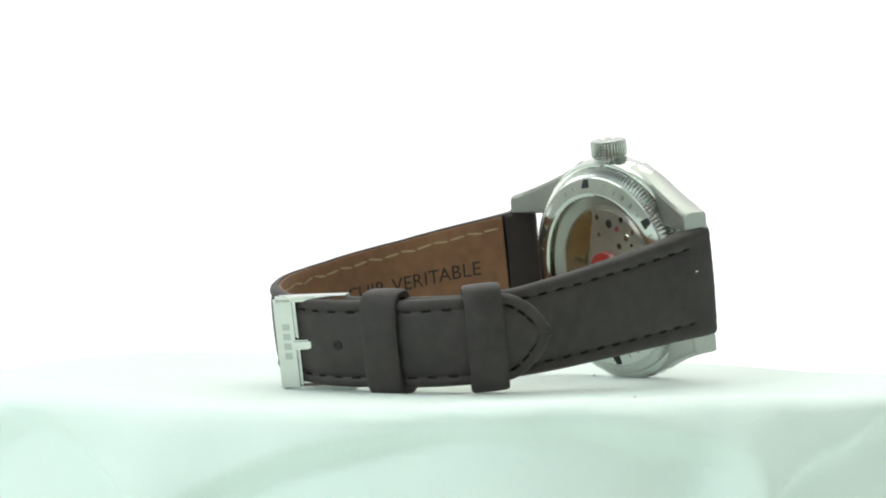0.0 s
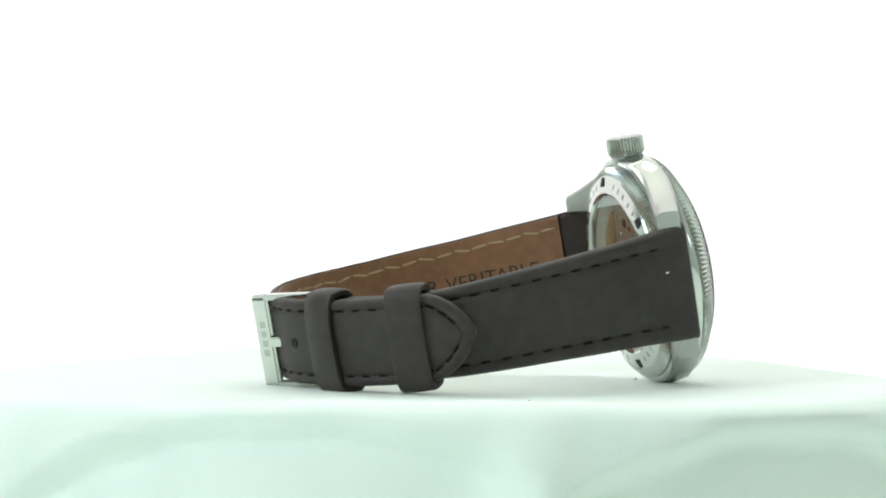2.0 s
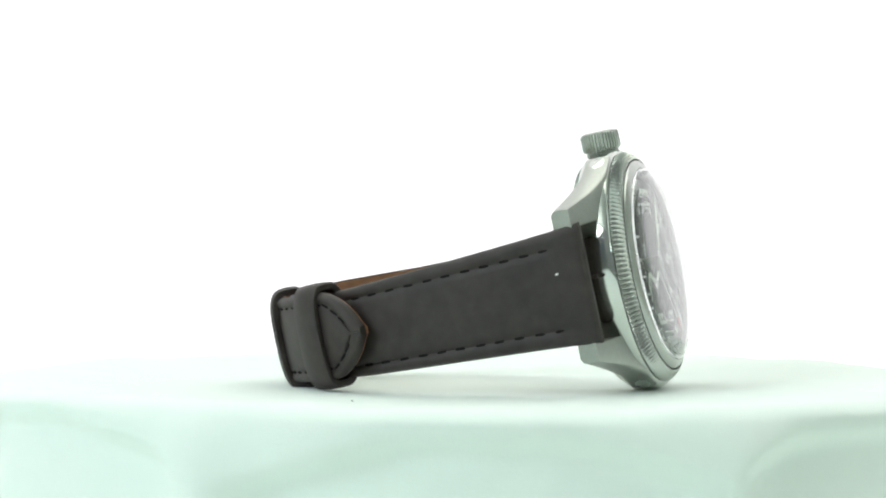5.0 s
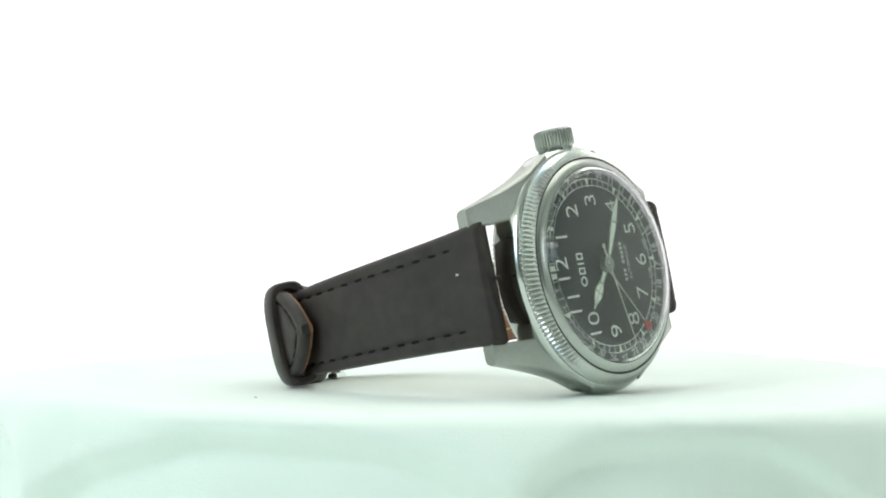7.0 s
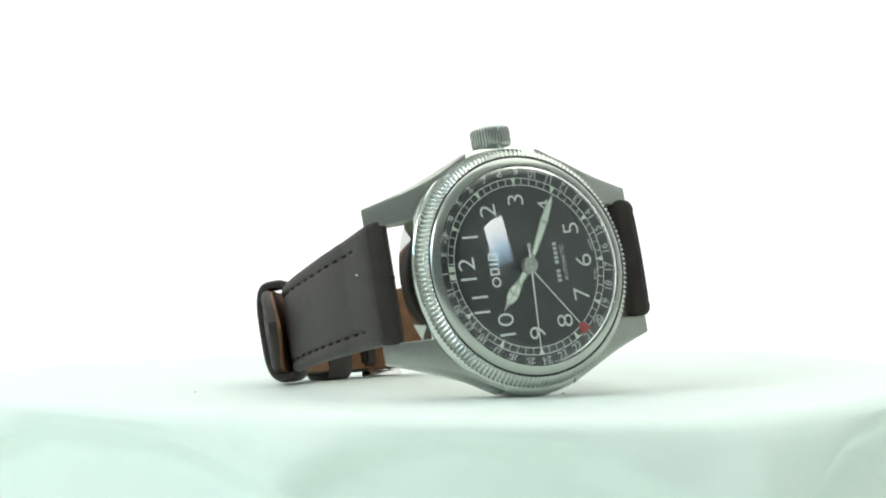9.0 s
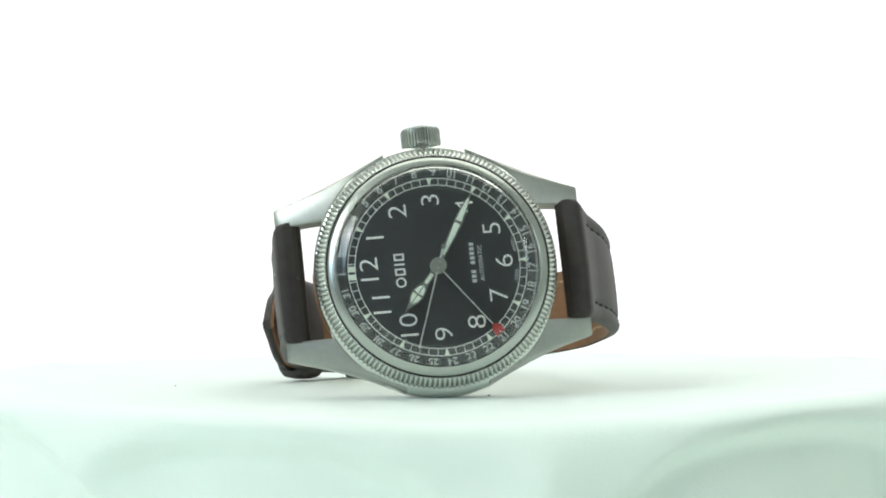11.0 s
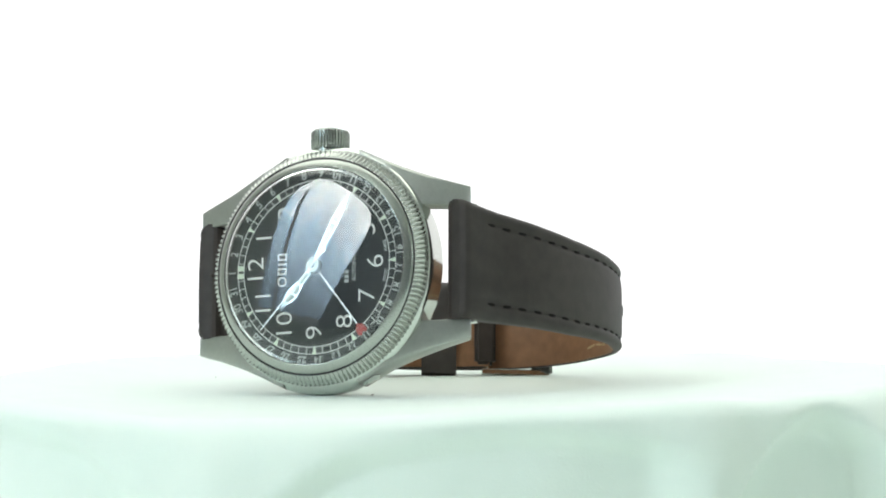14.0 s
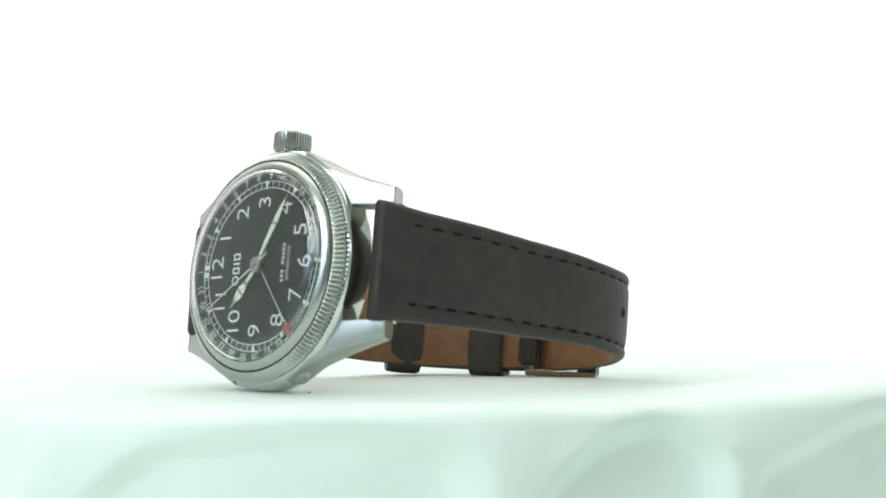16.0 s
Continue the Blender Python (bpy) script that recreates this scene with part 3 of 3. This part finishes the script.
# ---- writing ----
def letters(body, height, depth=0.03, spacing=1.0, thin=0.0):
    """A flat mesh of the words, centred, in mm, from the built-in font."""
    cu = bpy.data.curves.new("words", "FONT")
    cu.body, cu.size, cu.align_x, cu.align_y = body, height / 0.72 * MM, "CENTER", "CENTER"
    cu.space_character, cu.resolution_u, cu.extrude = spacing, 3, depth * MM
    cu.offset = -thin * MM
    ob = new("words", cu)
    dg = bpy.context.evaluated_depsgraph_get()
    me = bpy.data.meshes.new_from_object(ob.evaluated_get(dg))
    bpy.data.objects.remove(ob)
    bpy.data.curves.remove(cu)
    return me


def written(name, body, height, mat, parent, m, **more):
    me = letters(body, height, **more)
    me.materials.clear()
    me.materials.append(mat)
    ob = part(name, me, None, parent)
    ob.matrix_basis = m
    return ob


# words stamped in the lining
STAMP = material("stamped_ink", (0.03, 0.018, 0.012), 0.7, scale=2500, amount=0.3)
words = "CUIR VERITABLE"
ADVANCE = {"I": 0.52, " ": 0.62, "L": 0.82, "E": 0.86, "T": 0.9, "R": 0.95, "B": 0.98, "V": 1.0, "A": 1.02, "U": 1.08, "C": 1.1}
v = 38.4
for k, ch in enumerate(words):
    v -= ADVANCE[ch] * 1.12
    if ch != " ":
        f = long_band.frame_at(v, 0.0, -long_band.thick(v) / 2 - 0.02)
        # seen from inside: x runs back along the path, y up the strap
        flip = Matrix(((-1, 0, 0, 0), (0, 1, 0, 0), (0, 0, -1, 0), (0, 0, 0, 1)))
        written("stamped_letter", ch, 2.6, STAMP, long_strap, f @ flip)
    v -= ADVANCE[ch] * 1.12

# ---- dial furniture ----
TOP = 0.0


def arc_ring(r0, r1, z0, z1, steps=180):
    return lathe([(r0, z0), (r1, z0), (r1, z1), (r0, z1)], steps, True)


track = part("minute_track", arc_ring(12.72, 12.84, TOP, TOP + 0.03), PRINT, dial)
part("track_circle", arc_ring(13.78, 13.9, TOP, TOP + 0.03), PRINT, track)
TICK = mesh_of("minute_tick", block(-0.05, 0.05, 12.8, 13.8, TOP, TOP + 0.03), PRINT, False)
for k in range(60):
    if k % 5:
        t = part("minute_tick", TICK, None, track)
        t.matrix_basis = Matrix.Rotation(-math.tau * k / 60, 4, "Z")
TRI = mesh_of("hour_triangle", prism([(-0.42, 13.9), (0.42, 13.9), (0.0, 12.5)], TOP + 0.02, TOP + 0.09), LUME, False)
for k in range(1, 12):
    t = part("hour_triangle", TRI, None, dial)
    t.matrix_basis = Matrix.Rotation(-math.tau * k / 12, 4, "Z")
for x in (-0.62, 0.62):
    part("hour_block", block(x - 0.42, x + 0.42, 12.75, 13.9, TOP + 0.02, TOP + 0.09), LUME, dial)
for k in range(1, 13):
    a = math.tau * k / 12
    written("numeral", str(k), 2.8, PRINT, dial, pose(10.5 * math.sin(a) * MM, 10.5 * math.cos(a) * MM, (TOP + 0.04) * MM) @ Matrix.Diagonal((1.25, 1.06, 1, 1)), spacing=0.95, thin=0.05)
for k in range(31):
    a = math.tau * k / 31
    flip = 180 if 9 <= k <= 22 else 0
    written("date_number", str(k + 1), 1.35, PRINT_DIM, dial, pose(14.8 * math.sin(a) * MM, 14.8 * math.cos(a) * MM, (TOP + 0.03) * MM, 0, 0, -math.degrees(a) + flip), spacing=0.9)
# maker's mark as plain shapes
mark = part("brand_mark", lathe([(0.55, TOP), (0.8, TOP), (0.8, TOP + 0.05), (0.55, TOP + 0.05)], 32, True), PRINT, dial)
mark.matrix_basis = pose(-2.05 * MM, 5.9 * MM, 0)
part("mark_bar", block(2.66, 2.94, -0.8, 0.8, TOP, TOP + 0.05, 0.02), PRINT, mark)
for x in (1.65, 3.95):
    for x0, x1, y0, y1 in ((-0.55, -0.29, -0.8, 0.8), (0.29, 0.55, -0.8, 0.8), (-0.29, 0.29, 0.54, 0.8), (-0.29, 0.29, -0.8, -0.54)):
        part("mark_bar", block(x + x0, x + x1, y0, y1, TOP, TOP + 0.05), PRINT, mark)
for k in range(9):
    if k != 3:
        part("model_bar", block(-3.0 + 0.72 * k, -2.5 + 0.72 * k, -5.8, -5.1, TOP, TOP + 0.03), PRINT_DIM, dial)
written("dial_word", "AUTOMATIC", 0.68, PRINT_DIM, dial, pose(0, -6.75 * MM, (TOP + 0.03) * MM), spacing=1.05)
for sx, word in ((-1, "SWISS"), (1, "MADE")):
    a = math.pi - sx * 0.19
    written("dial_word", word, 0.5, PRINT_DIM, dial, pose(12.3 * math.sin(a) * MM, 12.3 * math.cos(a) * MM, (TOP + 0.03) * MM, 0, 0, 180 - math.degrees(a)))


# pointers
def hand(name, outline, fill, z, angle, label, mat=STEEL):
    ob = part(name, prism(outline, z, z + 0.14, 0.04), mat, watch, label, smooth=False)
    ob.matrix_basis = Matrix.Rotation(-radians(angle), 4, "Z")
    for k, poly in enumerate(fill):
        part("lume_inlay", prism(poly, z + 0.12, z + 0.17), LUME, ob)
    return ob


def mirrored(pts):
    return [(x, y) for x, y in pts] + [(-x, y) for x, y in pts[::-1] if abs(x) > 1e-6]


hand("hour_hand", mirrored([(0.5, -0.8), (0.5, 2.2), (0.42, 3.2), (0.8, 4.4), (1.02, 5.6), (0.8, 6.8), (0.3, 7.6), (0.16, 8.4), (0.0, 9.2)]),
     [mirrored([(0.28, 1.6), (0.25, 3.3), (0.0, 3.5)]), [(0.08, 3.9), (0.55, 4.4), (0.78, 5.3), (0.08, 5.4)], [(-0.08, 3.9), (-0.55, 4.4), (-0.78, 5.3), (-0.08, 5.4)], [(0.08, 5.7), (0.78, 5.7), (0.6, 6.6), (0.08, 7.3)], [(-0.08, 5.7), (-0.78, 5.7), (-0.6, 6.6), (-0.08, 7.3)]],
     0.55, 311.0, "cathedral-shaped steel hour hand with cream lume")
hand("minute_hand", mirrored([(0.42, -0.8), (0.36, 1.0), (0.62, 5.5), (0.72, 7.6), (0.5, 10.2), (0.22, 11.6), (0.0, 12.9)]),
     [mirrored([(0.16, 1.8), (0.42, 5.9), (0.46, 7.2), (0.0, 7.3)]), mirrored([(0.48, 7.7), (0.32, 10.2), (0.12, 11.5), (0.0, 11.7)])],
     0.85, 119.7, "long steel minute hand with cream lume")
date_hand = hand("date_pointer", mirrored([(0.09, -1.0), (0.09, 12.4)]), [], 0.3, 232.3, "thin steel date pointer", HAND_STEEL)
part("red_tip", prism(mirrored([(0.0, 12.2), (0.75, 12.9), (0.85, 13.9), (0.45, 14.25), (0.0, 13.7)]), 0.3, 0.46), RED, date_hand, "red date pointer tip")
second_hand = hand("second_hand", mirrored([(0.16, -2.6), (0.12, 0), (0.075, 13.3)]), [], 1.15, 296.9, "thin steel sweep second hand", HAND_STEEL)
part("counterweight", lathe([(0.001, 1.15), (0.42, 1.15), (0.42, 1.3), (0.001, 1.3)], 24), STEEL, second_hand).matrix_basis = pose(0, -3.0 * MM, 0)
part("hub_cap", lathe([(0.001, 0.2), (1.25, 0.2), (1.25, 1.2), (1.1, 1.32), (0.62, 1.32), (0.58, 1.22), (0.4, 1.22), (0.38, 1.5), (0.001, 1.52)], 48), BRUSHED, watch, "polished steel hand hub")

def motions():
    rows, rows_cloth = [], []
    for t, deg in TURN:
        spin = Matrix.Rotation(radians(deg), 4, "Z")
        rows.append((t, spin @ STAND))
        rows_cloth.append((t, spin))
    walk(watch, rows)
    walk(cloth, rows_cloth)
    walk(second_hand, [(t, Matrix.Rotation(-radians(296.9 + 7.9 * (t - 12.0)), 4, "Z")) for t in (0.0, 4.0, 8.0, 12.0, 16.0)])


motions()
